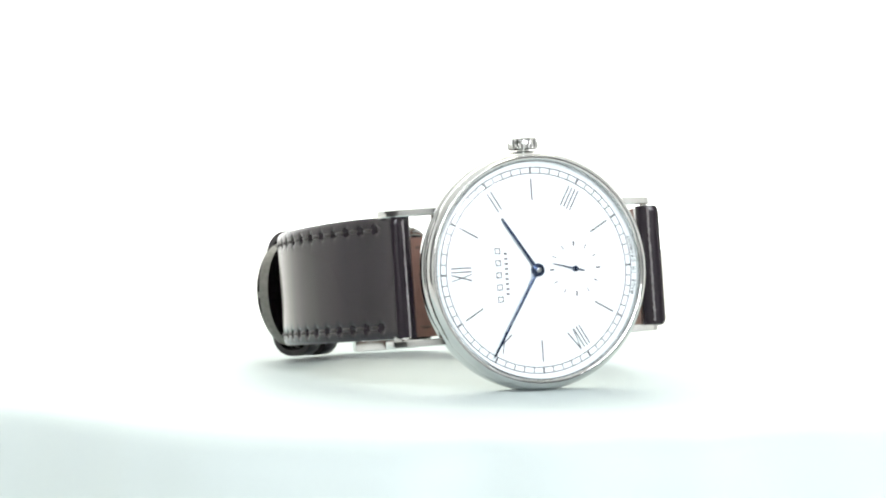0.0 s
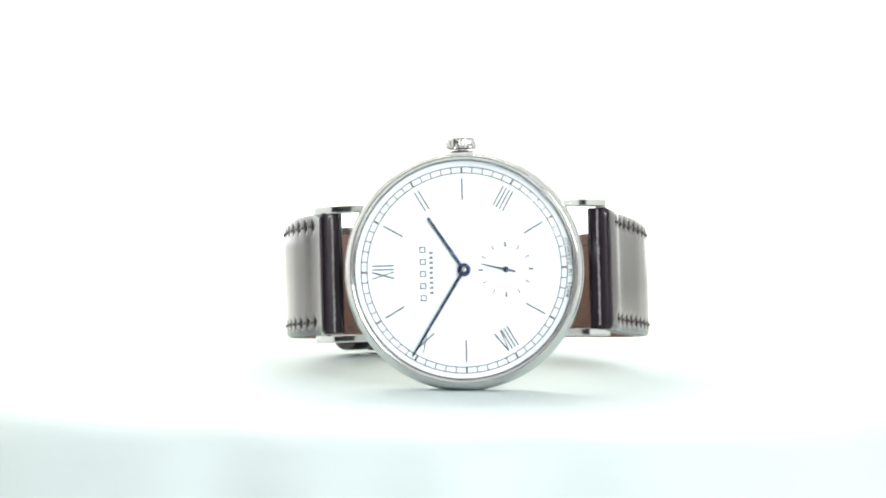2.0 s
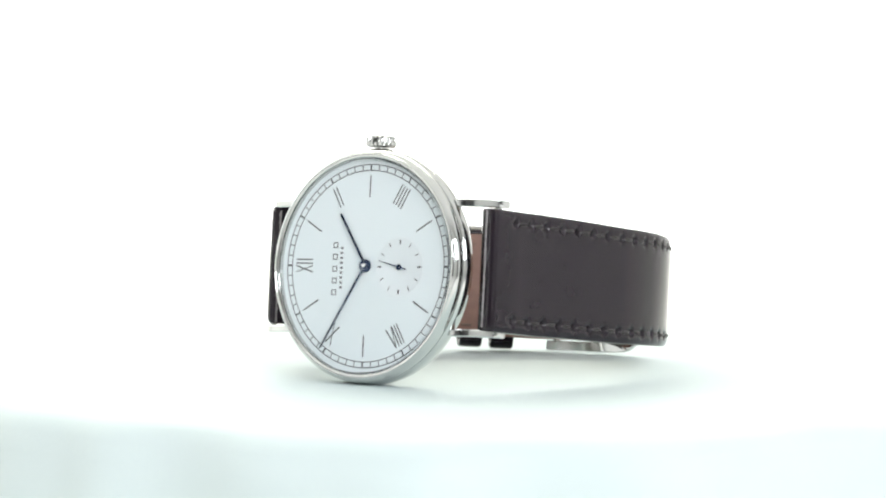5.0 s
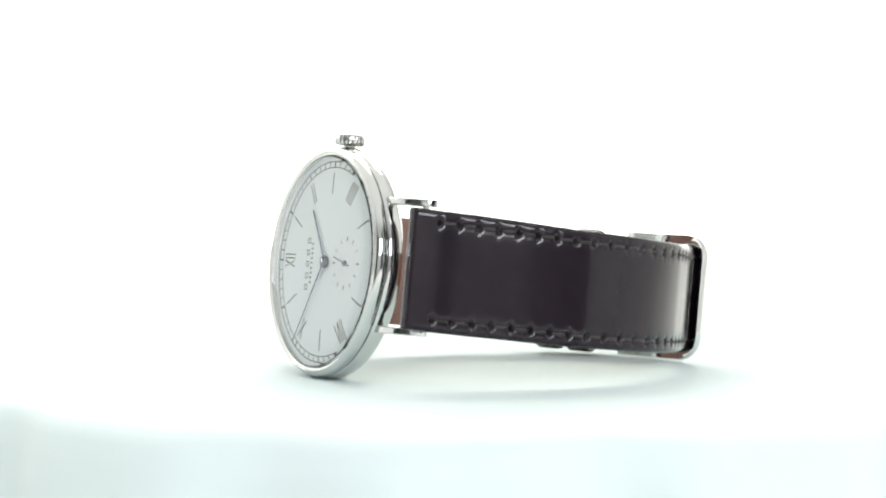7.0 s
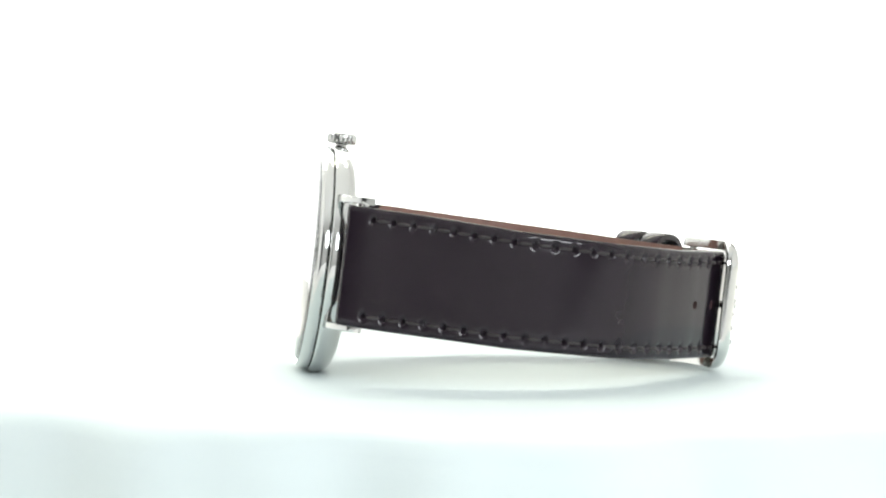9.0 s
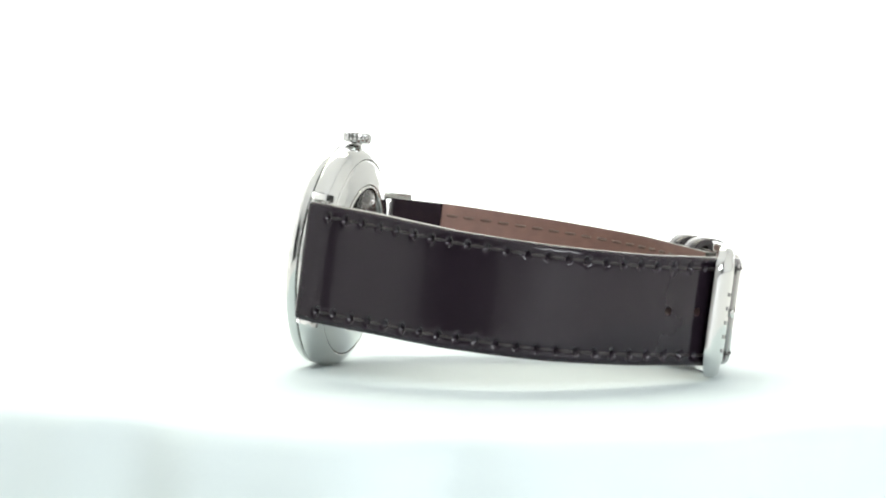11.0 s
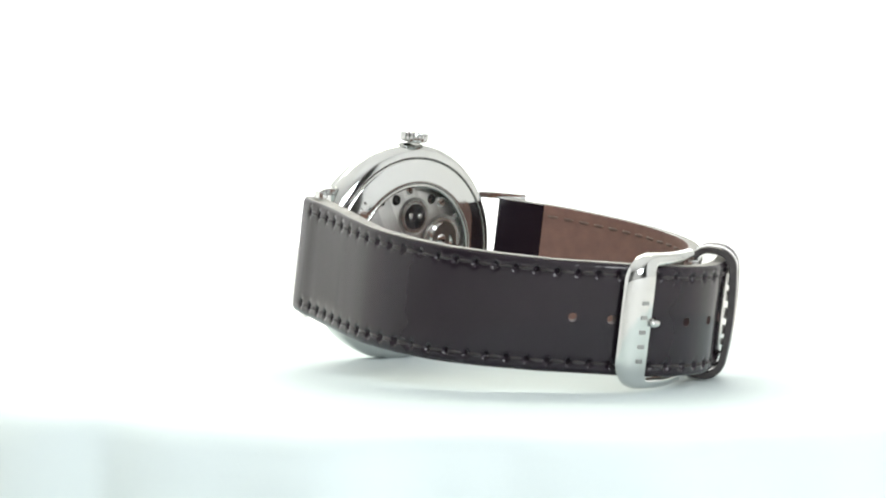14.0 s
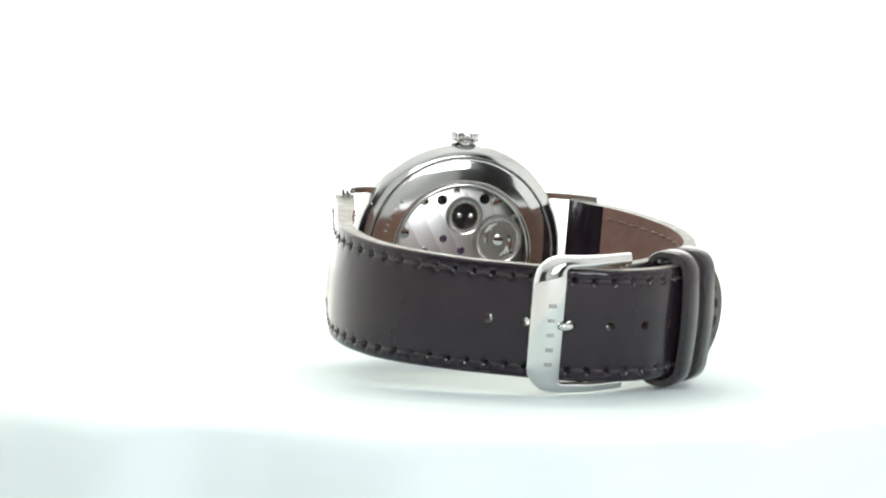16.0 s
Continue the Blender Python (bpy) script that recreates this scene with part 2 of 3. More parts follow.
panel("room_wall_east", 2.0, 2.02, -2.0, 2.0, -0.8, 2.2, ROOM, "unseen plain grey wall added round the tent")
panel("room_wall_rear", -2.0, 2.0, 2.0, 2.02, -0.8, 2.2, ROOM, "unseen plain grey wall added round the tent")
panel("room_ceiling", -2.02, 2.02, -2.02, 2.02, 2.2, 2.22, ROOM, "unseen plain grey ceiling added over the tent")
panel("room_floor", -2.02, 2.02, -2.02, 2.02, -0.82, -0.8, ROOM, "unseen plain grey floor added under the tent")


# folds of the cover's skirt: degrees round the rim, half width, height
PLEATS = [(-146, 3.0, 0.0020), (-135, 5.0, -0.0016), (-118, 4.0, 0.0018), (-92, 3.5, 0.0015), (-70, 6.0, -0.0014), (-38, 4.0, 0.0018),
          (-12, 5.0, 0.0014), (12, 3.0, -0.0014), (38, 5.0, 0.0022), (52, 3.0, -0.0016), (80, 5.0, 0.0016), (120, 4.0, 0.0018), (160, 6.0, -0.0014)]


def turntable():
    """A white paper-covered disc whose skirt hangs in shallow folds."""
    root = tagged(new("turntable"), label="white paper-covered round turntable with a folded skirt", category="turntable")
    bm = bmesh.new()
    steps = 240
    prof = [(0.0, 0.0), (0.03, 0.0), (0.06, 0.0), (0.078, 0.0), (0.0815, -0.0003), (0.0835, -0.0012), (0.0848, -0.003), (0.0856, -0.006),
            (0.0868, -0.014), (0.0884, -0.026), (0.0905, -0.0445)]
    rings = []
    for i, (r, z) in enumerate(prof):
        if r == 0:
            rings.append([bm.verts.new((0, 0, GROUND_Z))])
            continue
        ring = []
        for k in range(steps):
            a = 2 * math.pi * k / steps
            f = max(0.0, (r - 0.078) / 0.009)
            wob = f * (0.0022 * math.sin(5 * a + 0.6) + 0.0018 * math.sin(11 * a + 2.0) + 0.0007 * math.sin(23 * a))
            for mid, wide, high in PLEATS:
                d = (math.degrees(a) - mid + 180) % 360 - 180
                wob += f * high * math.exp(-(d / wide) ** 2)
            ring.append(bm.verts.new(((r + wob) * math.cos(a), (r + wob) * math.sin(a), GROUND_Z + z)))
        rings.append(ring)
    for a, b in zip(rings, rings[1:]):
        for k in range(steps):
            j = (k + 1) % steps
            bm.faces.new((a[0], b[k], b[j]) if len(a) == 1 else (a[k], b[k], b[j], a[j]))
    cover = new("cover", to_mesh("cover", bm, COVER, 60, 1))
    cover.parent = root
    bm = bmesh.new()
    bmesh.ops.create_cone(bm, cap_ends=True, segments=96, radius1=0.079, radius2=0.079, depth=0.04,
                          matrix=Matrix.Translation((0, 0, GROUND_Z - 0.022)))
    plate = new("plate", to_mesh("plate", bm, PAPER, 40, 1))
    plate.parent = root
    return root


table = turntable()

# ---- the watch ----
watch = tagged(new("wristwatch"), label="steel wristwatch with white dial and dark brown leather strap", category="wristwatch")

# case, bezel, caseback
CASE_PROFILE = rounded([(15.3, -0.5), (17.4, -0.62), (17.74, -0.95), (17.8, -1.9), (17.5, -2.95), (16.65, -3.75), (15.75, -4.15), (15.6, -4.1), (15.5, -3.6)], 0.5)
case = part("case", lathe(CASE_PROFILE, 200), STEEL, watch, "polished steel case middle", top=True)
bezel = part("bezel", lathe(rounded([(16.05, -0.3), (16.1, 0.75), (16.25, 1.05), (16.6, 1.2), (17.1, 1.0), (17.45, 0.55), (17.52, 0.0), (17.45, -0.42), (17.2, -0.55), (16.0, -0.56)], 0.22), 200),
             STEEL, watch, "narrow stepped polished steel bezel", top=True)
part("step", lathe(rounded([(16.62, 1.16), (16.7, 1.3), (16.85, 1.26), (16.95, 1.04)], 0.05, 2), 200), STEEL, bezel)
part("flange", lathe([(16.06, 0.75), (15.98, 0.05), (16.0, -0.02)], 200), STEEL_SATIN, bezel)

back = part("caseback", lathe(rounded([(15.48, -3.7), (15.42, -4.1), (15.15, -4.32), (13.6, -4.72), (11.9, -5.0), (11.6, -4.98), (11.5, -4.7)], 0.25), 200),
            STEEL, watch, "polished steel exhibition caseback", top=True)
part("window_ring", lathe(rounded([(11.5, -4.75), (11.42, -5.1), (11.15, -5.16), (10.95, -5.0), (10.85, -4.4), (10.85, -3.7)], 0.1, 3), 160), STEEL_SATIN, back)
back_glass = part("back_glass", lathe([(0.0, -4.95), (10.6, -4.95), (10.84, -4.8), (10.84, -4.3), (0.0, -4.3)], 128), GLASS_BACK, back, "clear sapphire window")
back_glass.visible_shadow = False

crystal = part("crystal", lathe([(0.0, 1.5), (4, 1.493), (8, 1.47), (12, 1.43), (15.6, 1.36), (15.95, 1.2), (16.08, 0.9), (16.08, 0.5),
                                 (16.02, 0.5), (15.96, 1.0), (12, 1.04), (8, 1.065), (4, 1.08), (0.0, 1.085)], 160), GLASS, watch, "slightly domed clear crystal", top=True)
crystal.visible_shadow = False


def lug_shape(su, sv):
    """A slim bar from the case to the strap, bending back at its tip."""
    bm = bmesh.new()
    if su > 0:
        stations = [(13.2, -1.75, 0.7), (16.2, -1.85, 0.75), (18.0, -2.5, 0.85), (19.6, -3.7, 0.95), (20.6, -4.8, 0.95), (21.15, -5.45, 0.85), (21.3, -5.75, 0.6)]
    else:
        stations = [(13.2, -1.75, 0.7), (16.2, -1.8, 0.75), (18.4, -2.3, 0.85), (20.3, -3.3, 0.95), (21.6, -4.2, 0.9), (22.2, -4.7, 0.8), (22.4, -4.95, 0.6)]
    rings = []
    for i, (u, w, h) in enumerate(stations):
        tip = i == len(stations) - 1
        b = 0.16
        k = 0.93 if tip else 1.0
        sec = [(9.02, w - h * k + b), (9.02 + b, w - h * k), (10.12 - b, w - h * k), (10.12, w - h * k + b),
               (10.12, w + h * k - b), (10.12 - b, w + h * k), (9.02 + b, w + h * k), (9.02, w + h * k - b)]
        rings.append([bm.verts.new((su * u, sv * v, ww)) for v, ww in sec])
    for a, b in zip(rings, rings[1:]):
        for k in range(8):
            bm.faces.new((a[k], a[(k + 1) % 8], b[(k + 1) % 8], b[k]))
    bm.faces.new(rings[0])
    bm.faces.new(rings[-1])
    return bm


for su in (1, -1):
    for sv in (1, -1):
        part("lug", lug_shape(su, sv), STEEL, case, smooth=30)
    bm = bmesh.new()
    bmesh.ops.create_cone(bm, cap_ends=True, segments=24, radius1=0.55, radius2=0.55, depth=19.4,
                          matrix=Matrix.Translation((20.2 if su > 0 else -21.0, 0, -4.9 if su > 0 else -4.0)) @ Matrix.Rotation(math.pi / 2, 4, "X"))
    part("spring_bar", bm, STEEL_SATIN, case)


def crown_shape():
    """A fluted crown on its axis v, domed at the end."""
    bm = bmesh.new()
    n = 22 * 8
    prof = [(0.95, 17.95, 0), (1.9, 17.92, 0), (2.2, 18.05, 0.4), (2.33, 18.3, 1), (2.36, 19.15, 1), (2.28, 19.45, 1), (2.05, 19.68, 0.4), (1.3, 19.82, 0), (0.0, 19.86, 0)]
    rings = []
    for r, v, f in prof:
        if r == 0:
            rings.append([bm.verts.new((0, v, -2.0))])
            continue
        ring = []
        for k in range(n):
            a = 2 * math.pi * k / n
            cut = 0.27 * f * max(0.0, math.cos(22 * a)) ** 0.7
            ring.append(bm.verts.new(((r - cut) * math.cos(a), v, -2.0 + (r - cut) * math.sin(a))))
        rings.append(ring)
    for a, b in zip(rings, rings[1:]):
        for k in range(n):
            j = (k + 1) % n
            bm.faces.new((a[k], b[0], a[j]) if len(b) == 1 else (a[k], b[k], b[j], a[j]))
    return bm


crown = part("crown", crown_shape(), STEEL, watch, "fluted polished steel crown", top=True, smooth=35)
bm = bmesh.new()
bmesh.ops.create_cone(bm, cap_ends=True, segments=32, radius1=0.95, radius2=0.95, depth=2.0, matrix=Matrix.Translation((0, 17.3, -2.0)) @ Matrix.Rotation(math.pi / 2, 4, "X"))
part("stem", bm, STEEL_SATIN, crown)

# dial and its print
SUB = Vector((6.13, -0.1))
bm = lathe([(0.0, 0.0), (16.0, 0.0), (16.0, -0.4), (0.0, -0.4)], 160)
dial = part("dial", bm, DIAL, watch, "silvery white dial", top=True)
part("subdial", lathe([(0.0, 0.012), (4.35, 0.012), (4.42, 0.03), (4.5, 0.012), (4.52, 0.0)], 96, centre=SUB), SUBDIAL, dial)


def ring_line(bm, r, width, w):
    steps = 200
    a = [[bm.verts.new((rr * math.cos(2 * math.pi * k / steps), rr * math.sin(2 * math.pi * k / steps), w)) for k in range(steps)]
         for rr in (r - width / 2, r + width / 2)]
    for k in range(steps):
        j = (k + 1) % steps
        bm.faces.new((a[0][k], a[1][k], a[1][j], a[0][j]))


bm = bmesh.new()
ring_line(bm, 14.28, 0.14, 0.02)
ring_line(bm, 15.14, 0.14, 0.02)
for k in range(60):
    stroke(bm, clock(k * 6, 14.28), clock(k * 6, 15.14), 0.28 if k % 5 == 0 else 0.14, 0.005, 0.024)
part("minute_track", bm, PRINT, dial, "fine railway minute track", smooth=0)

for h in (1, 3, 5, 7, 9, 11):
    part("index", stroke(bmesh.new(), clock(h * 30, 10.35), clock(h * 30, 13.55), 0.21, 0.003, 0.025), PRINT, dial, smooth=0)


def numeral(hour, strokes, flip=False):
    """Roman numeral of strokes (x, y from, x, y to, width) with y from 0 at its foot to 1 at its head."""
    bm = bmesh.new()
    o = clock(hour * 30, 1.0)
    across = Vector((o.y, -o.x))
    lo, hi = 10.35, 13.55
    for x0, y0, x1, y1, wd in strokes:
        pts = []
        for x, y in ((x0, y0), (x1, y1)):
            if flip:
                x, y = -x, 1 - y
            pts.append(o * (lo + (hi - lo) * y) + across * x)
        stroke(bm, pts[0], pts[1], wd, 0.003, 0.025)
    return part("numeral", bm, PRINT, dial, smooth=0)


numeral(12, [(-0.98, 0, -0.02, 1, 0.21), (-0.02, 0, -0.98, 1, 0.15), (0.35, 0, 0.35, 1, 0.19), (0.92, 0, 0.92, 1, 0.19)])
numeral(2, [(-0.3, 0, -0.3, 1, 0.19), (0.3, 0, 0.3, 1, 0.19)])
numeral(4, [(x, 0, x, 1, 0.19) for x in (-0.81, -0.27, 0.27, 0.81)])
numeral(8, [(-1.15, 1, -0.62, 0, 0.21), (-0.1, 1, -0.62, 0, 0.15), (0.0, 0, 0.0, 1, 0.19), (0.5, 0, 0.5, 1, 0.19), (1.0, 0, 1.0, 1, 0.19)], flip=True)
numeral(10, [(-0.55, 0, 0.55, 1, 0.21), (0.55, 0, -0.55, 1, 0.15)])

def frame_mark(x0, x1, y0, y1, wd, w0, w1):
    """A small plain hollow bar."""
    bm = bmesh.new()
    h = wd / 2
    stroke(bm, (x0, y0 + h), (x1, y0 + h), wd, w0, w1)
    stroke(bm, (x0, y1 - h), (x1, y1 - h), wd, w0, w1)
    stroke(bm, (x0 + h, y0 + wd), (x0 + h, y1 - wd), wd, w0, w1)
    stroke(bm, (x1 - h, y0 + wd), (x1 - h, y1 - wd), wd, w0, w1)
    return bm


# the maker's two lines as plain marks
for k in range(5):
    v = -4.0 + k * 1.78
    part("print_mark", frame_mark(-6.52, -5.62, v - 0.44, v + 0.44, 0.15, 0.003, 0.02), PRINT, dial, smooth=0)
for k in range(9):
    v = -3.25 + k * 0.74
    part("print_mark", block(bmesh.new(), -5.1, -4.58, v - 0.17, v + 0.17, 0.003, 0.02), PRINT_LIGHT, dial, smooth=0)

for k in range(12):
    a = radians(30 * k)
    o = Vector((math.cos(a), math.sin(a)))
    main = k % 3 == 0
    part("seconds_tick", stroke(bmesh.new(), SUB + o * 3.35, SUB + o * 4.05, 0.24 if main else 0.15, 0.012, 0.032), PRINT if main else PRINT_LIGHT, dial, smooth=0)


def arc_text(text, radius, middle, size, spread):
    """Small capitals along the dial's rim, feet outwards."""
    bm = bmesh.new()
    for k, ch in enumerate(text):
        if ch == " ":
            continue
        cu = bpy.data.curves.new("letter", "FONT")
        cu.body, cu.size, cu.align_x, cu.offset = ch, size, "CENTER", 0.018
        tmp = bpy.data.objects.new("letter", cu)
        me = bpy.data.meshes.new_from_object(tmp)
        ang = middle - spread * (k - (len(text) - 1) / 2)
        o = clock(ang, 1.0)
        across = Vector((-o.y, o.x))
        m = Matrix(((across.x, -o.x, 0, o.x * radius), (across.y, -o.y, 0, o.y * radius), (0, 0, 1, 0.02), (0, 0, 0, 1)))
        me.transform(m)
        bm.from_mesh(me)
        bpy.data.objects.remove(tmp)
        bpy.data.meshes.remove(me)
    return bm


part("inscription", arc_text("MADE IN GERMANY", 15.82, 180.0, 0.72, 2.2), PRINT, dial, "tiny dark capitals along the rim", smooth=0)


def hand(tip, base_w, tip_w, w, tail, at=Vector((0, 0))):
    """A slim baton hand with a ridge along its middle."""
    bm = bmesh.new()
    tip = Vector(tip)
    d = tip.normalized()
    n = Vector((-d.y, d.x))
    rows = []
    for s, wd in ((-tail, base_w * 0.9), (0.0, base_w), (tip.length - 0.25, tip_w), (tip.length, tip_w * 0.55)):
        c = at + d * s
        rows.append([bm.verts.new((*(c + n * wd / 2), w)), bm.verts.new((*c, w + 0.09)), bm.verts.new((*(c - n * wd / 2), w)), bm.verts.new((*c, w - 0.06))])
    for a, b in zip(rows, rows[1:]):
        for k in range(4):
            bm.faces.new((a[k], a[(k + 1) % 4], b[(k + 1) % 4], b[k]))
    bm.faces.new(rows[0])
    bm.faces.new(rows[-1])
    return bm


hour = part("hour_hand", hand((-5.14, 7.83), 0.52, 0.42, 0.35, 0.0), BLUED, watch, "slim tempered-blue hour hand", top=True, smooth=0)
minute = part("minute_hand", hand((-7.86, -12.47), 0.5, 0.3, 0.55, 0.0), BLUED, watch, "long slim tempered-blue minute hand", top=True, smooth=0)
hub = part("hub", lathe(rounded([(0.0, 0.83), (0.32, 0.83), (0.36, 0.74), (0.85, 0.74), (0.99, 0.62), (0.99, 0.2), (0.0, 0.2)], 0.06, 3), 48), BLUED, watch, "round blued hand boss", top=True)
part("pin", lathe(rounded([(0.0, 0.97), (0.26, 0.95), (0.36, 0.86), (0.36, 0.8), (0.0, 0.8)], 0.04, 3), 32), STEEL, hub, "polished steel centre pin")
sec = part("seconds_hand", hand(Vector((-3.7, 0.92)), 0.26, 0.12, 0.24, 1.45, SUB), BLUED, watch, "small blued seconds hand", top=True, smooth=0)
part("boss", lathe(rounded([(0.0, 0.42), (0.3, 0.42), (0.44, 0.34), (0.44, 0.03), (0.0, 0.03)], 0.06, 3), 32, centre=SUB), BLUED, sec)

# movement behind the sapphire window
PW = -3.55
plate = part("movement", lathe([(0.0, PW), (10.7, PW), (10.9, PW + 0.15), (10.9, PW + 1.2), (0.0, PW + 1.2)], 128), PLATE, watch,
             "grey movement plate with diagonal ribbing", top=True)


def gear(cx, cy, r, teeth, w0, w1, hole=0.0):
    bm = bmesh.new()
    outer = []
    for k in range(teeth * 4):
        a = 2 * math.pi * k / (teeth * 4)
        rr = r - (0.0 if k % 4 in (0, 1) else 0.3)
        outer.append((cx + rr * math.cos(a), cy + rr * math.sin(a)))
    top = [bm.verts.new((*p, w1)) for p in outer]
    low = [bm.verts.new((*p, w0)) for p in outer]
    mid = [bm.verts.new((cx + (x - cx) * 0.86, cy + (y - cy) * 0.86, w1 + 0.03)) for x, y in outer]
    n = len(outer)
    for k in range(n):
        j = (k + 1) % n
        bm.faces.new((low[k], low[j], top[j], top[k]))
        bm.faces.new((top[k], top[j], mid[j], mid[k]))
    bm.faces.new(mid)
    return bm


for c, r in (((-0.35, 5.9), 2.98), ((-6.3, 2.2), 3.98)):
    part("recess", lathe([(0.0, PW - 0.012), (r, PW - 0.012), (r + 0.06, PW - 0.05), (r + 0.14, PW - 0.05), (r + 0.18, PW + 0.01)], 72, centre=c), WHEEL, plate)
cw = part("crown_wheel", gear(-0.35, 5.9, 2.75, 44, PW, PW - 0.25), STEEL_SATIN, plate, "toothed steel crown wheel")
part("disc", lathe([(0.0, PW - 0.255), (2.22, PW - 0.255), (2.28, PW - 0.2)], 64, centre=(-0.35, 5.9)), WHEEL, cw, smooth=20)
part("sink", lathe([(0.0, PW - 0.27), (1.75, PW - 0.27), (1.9, PW - 0.38), (2.1, PW - 0.38), (2.15, PW - 0.2)], 64, centre=(-0.35, 5.9)), BLACK, cw, "black polished wheel core")
for dx in (-0.95, 0.95):
    part("screw", lathe([(0.0, PW - 0.5), (0.3, PW - 0.5), (0.42, PW - 0.42), (0.42, PW - 0.25)], 24, centre=(-0.35 + dx, 6.0)), STEEL, cw)
rw = part("ratchet_wheel", gear(-6.3, 2.2, 3.75, 62, PW, PW - 0.22), STEEL_SATIN, plate, "toothed steel ratchet wheel with swirl polish")
part("disc", lathe([(0.0, PW - 0.225), (3.15, PW - 0.225), (3.22, PW - 0.18)], 72, centre=(-6.3, 2.2)), WHEEL, rw, smooth=20)
for r0, r1, t0, t1 in ((1.35, 2.7, -30, 95), (1.35, 2.7, 150, 275)):
    bm = bmesh.new()
    pts = []
    for k in range(25):
        f = k / 24
        r = r0 + (r1 - r0) * (0.35 + 0.65 * f)
        a = radians(t0 + (t1 - t0) * f)
        wd = 0.42 * math.sin(math.pi * min(1.0, f * 0.92 + 0.08)) + 0.02
        pts.append(((-6.3 + (r - wd) * math.cos(a), 2.2 + (r - wd) * math.sin(a)), (-6.3 + r * math.cos(a), 2.2 + r * math.sin(a)), (-6.3 + (r + wd) * math.cos(a), 2.2 + (r + wd) * math.sin(a))))
    vs = [[bm.verts.new((*p, PW - 0.228 - (0.2 if i == 1 else 0.0))) for i, p in enumerate(row)] for row in pts]
    for a, b in zip(vs, vs[1:]):
        bm.faces.new((a[0], a[1], b[1], b[0]))
        bm.faces.new((a[1], a[2], b[2], b[1]))
    part("swirl", bm, STEEL, rw)
bm = lathe([(0.0, PW - 0.42), (0.75, PW - 0.42), (0.9, PW - 0.34), (0.9, PW - 0.2)], 32, centre=(-6.3, 2.2))
rs = part("screw", bm, STEEL, rw)
part("slot", block(bmesh.new(), -7.0, -5.6, 2.08, 2.32, PW - 0.44, PW - 0.38), BLACK, rw, smooth=0)


def plate_screw(u, v, r):
    s = part("screw", lathe(rounded([(0.0, PW - 0.22), (r * 0.7, PW - 0.22), (r, PW - 0.12), (r, PW + 0.02)], 0.08, 3), 28, centre=(u, v)), STEEL, plate, "polished steel screw", smooth=50)
    block_ob = block(bmesh.new(), -r * 0.85, r * 0.85, -0.09, 0.09, PW - 0.235, PW - 0.2, turn=37 * u, at=(u, v))
    part("screw_slot", block_ob, BLACK, plate, smooth=0)
    return s


def pit(u, v, r, mats, label):
    part("jewel", lathe(rounded([(0.0, PW - 0.01), (r * 0.55, PW - 0.015), (r * 0.8, PW - 0.06), (r, PW - 0.06), (r * 1.12, PW + 0.01)], 0.05, 2), 32, centre=(u, v)), mats, plate, label)


for u, v, r in ((6.5, 8.1, 0.72), (-5.6, 8.3, 0.85), (1.15, 10.0, 0.62), (9.6, 2.9, 0.9), (5.9, 0.3, 0.5), (-8.6, 0.2, 0.55), (-8.8, 6.0, 0.5)):
    plate_screw(u, v, r)
for u, v in ((3.55, 8.4), (-3.6, 8.75)):
    pit(u, v, 0.78, BLACK, "dark round hole in the plate")
for u, v in ((2.9, 2.1), (-0.2, 0.3), (4.0, -3.5), (-3.5, -4.5)):
    pit(u, v, 0.6, JEWEL, "violet bearing jewel")
# engraved maker's line on the caseback as plain bars
for k in range(6):
    a = radians(14 + 4.6 * k)
    part("engraving", block(bmesh.new(), -0.4, 0.4, -0.13, 0.13, -4.79, -4.72, turn=14 + 4.6 * k, at=(13.35 * math.cos(a), 13.35 * math.sin(a))), ENGRAVED, back, smooth=0)

# ---- straps ----
LONG = [(21.5, -2.1), (22.2, -4.4), (22.7, -6.3), (23.3, -9.4), (24.8, -15.3), (26.5, -21.8), (27.8, -28.9), (27.7, -35.6), (26.4, -41.1),
        (24.2, -45.7), (21.2, -49.8), (17.9, -53.1), (14.9, -55.9), (12.2, -58.2), (8.0, -61.4), (2.5, -64.1), (-3.85, -64.9), (-10.0, -63.5),
        (-14.8, -60.7), (-19.3, -57.0), (-23.5, -53.2), (-27.4, -49.8)]
SHORT = [(-21.2, -2.3), (-21.9, -4.4), (-22.9, -6.8), (-24.5, -10.2), (-26.3, -14.7), (-27.8, -20.2), (-28.6, -26.0), (-28.5, -31.5), (-27.5, -37.2),
         (-25.6, -42.6), (-22.8, -47.2), (-19.2, -51.0), (-15.3, -54.4), (-11.2, -57.7), (-7.6, -60.4)]


class Band:
    """A strap: its path, its width and its thickness along the way."""

    def __init__(self, path, side, step=0.3):
        self.side = side
        self.side_of = path[0][0]
        self.pts, self.length = catmull(path, step)
        self.n = len(self.pts)
        self.step = self.length / (self.n - 1)

    def at(self, s):
        """Place and outward normal at the length s."""
        f = min(max(s / self.step, 0.0), self.n - 1.0001)
        i = int(f)
        p = self.pts[i].lerp(self.pts[i + 1], f - i)
        a, b = self.pts[max(0, i - 2)], self.pts[min(self.n - 1, i + 3)]
        t = (b - a).normalized()
        return p, Vector((-t.y, t.x)) * self.side, t

    def nearest(self, u, w):
        k = min(range(self.n), key=lambda i: (self.pts[i] - Vector((u, w))).length)
        return k * self.step


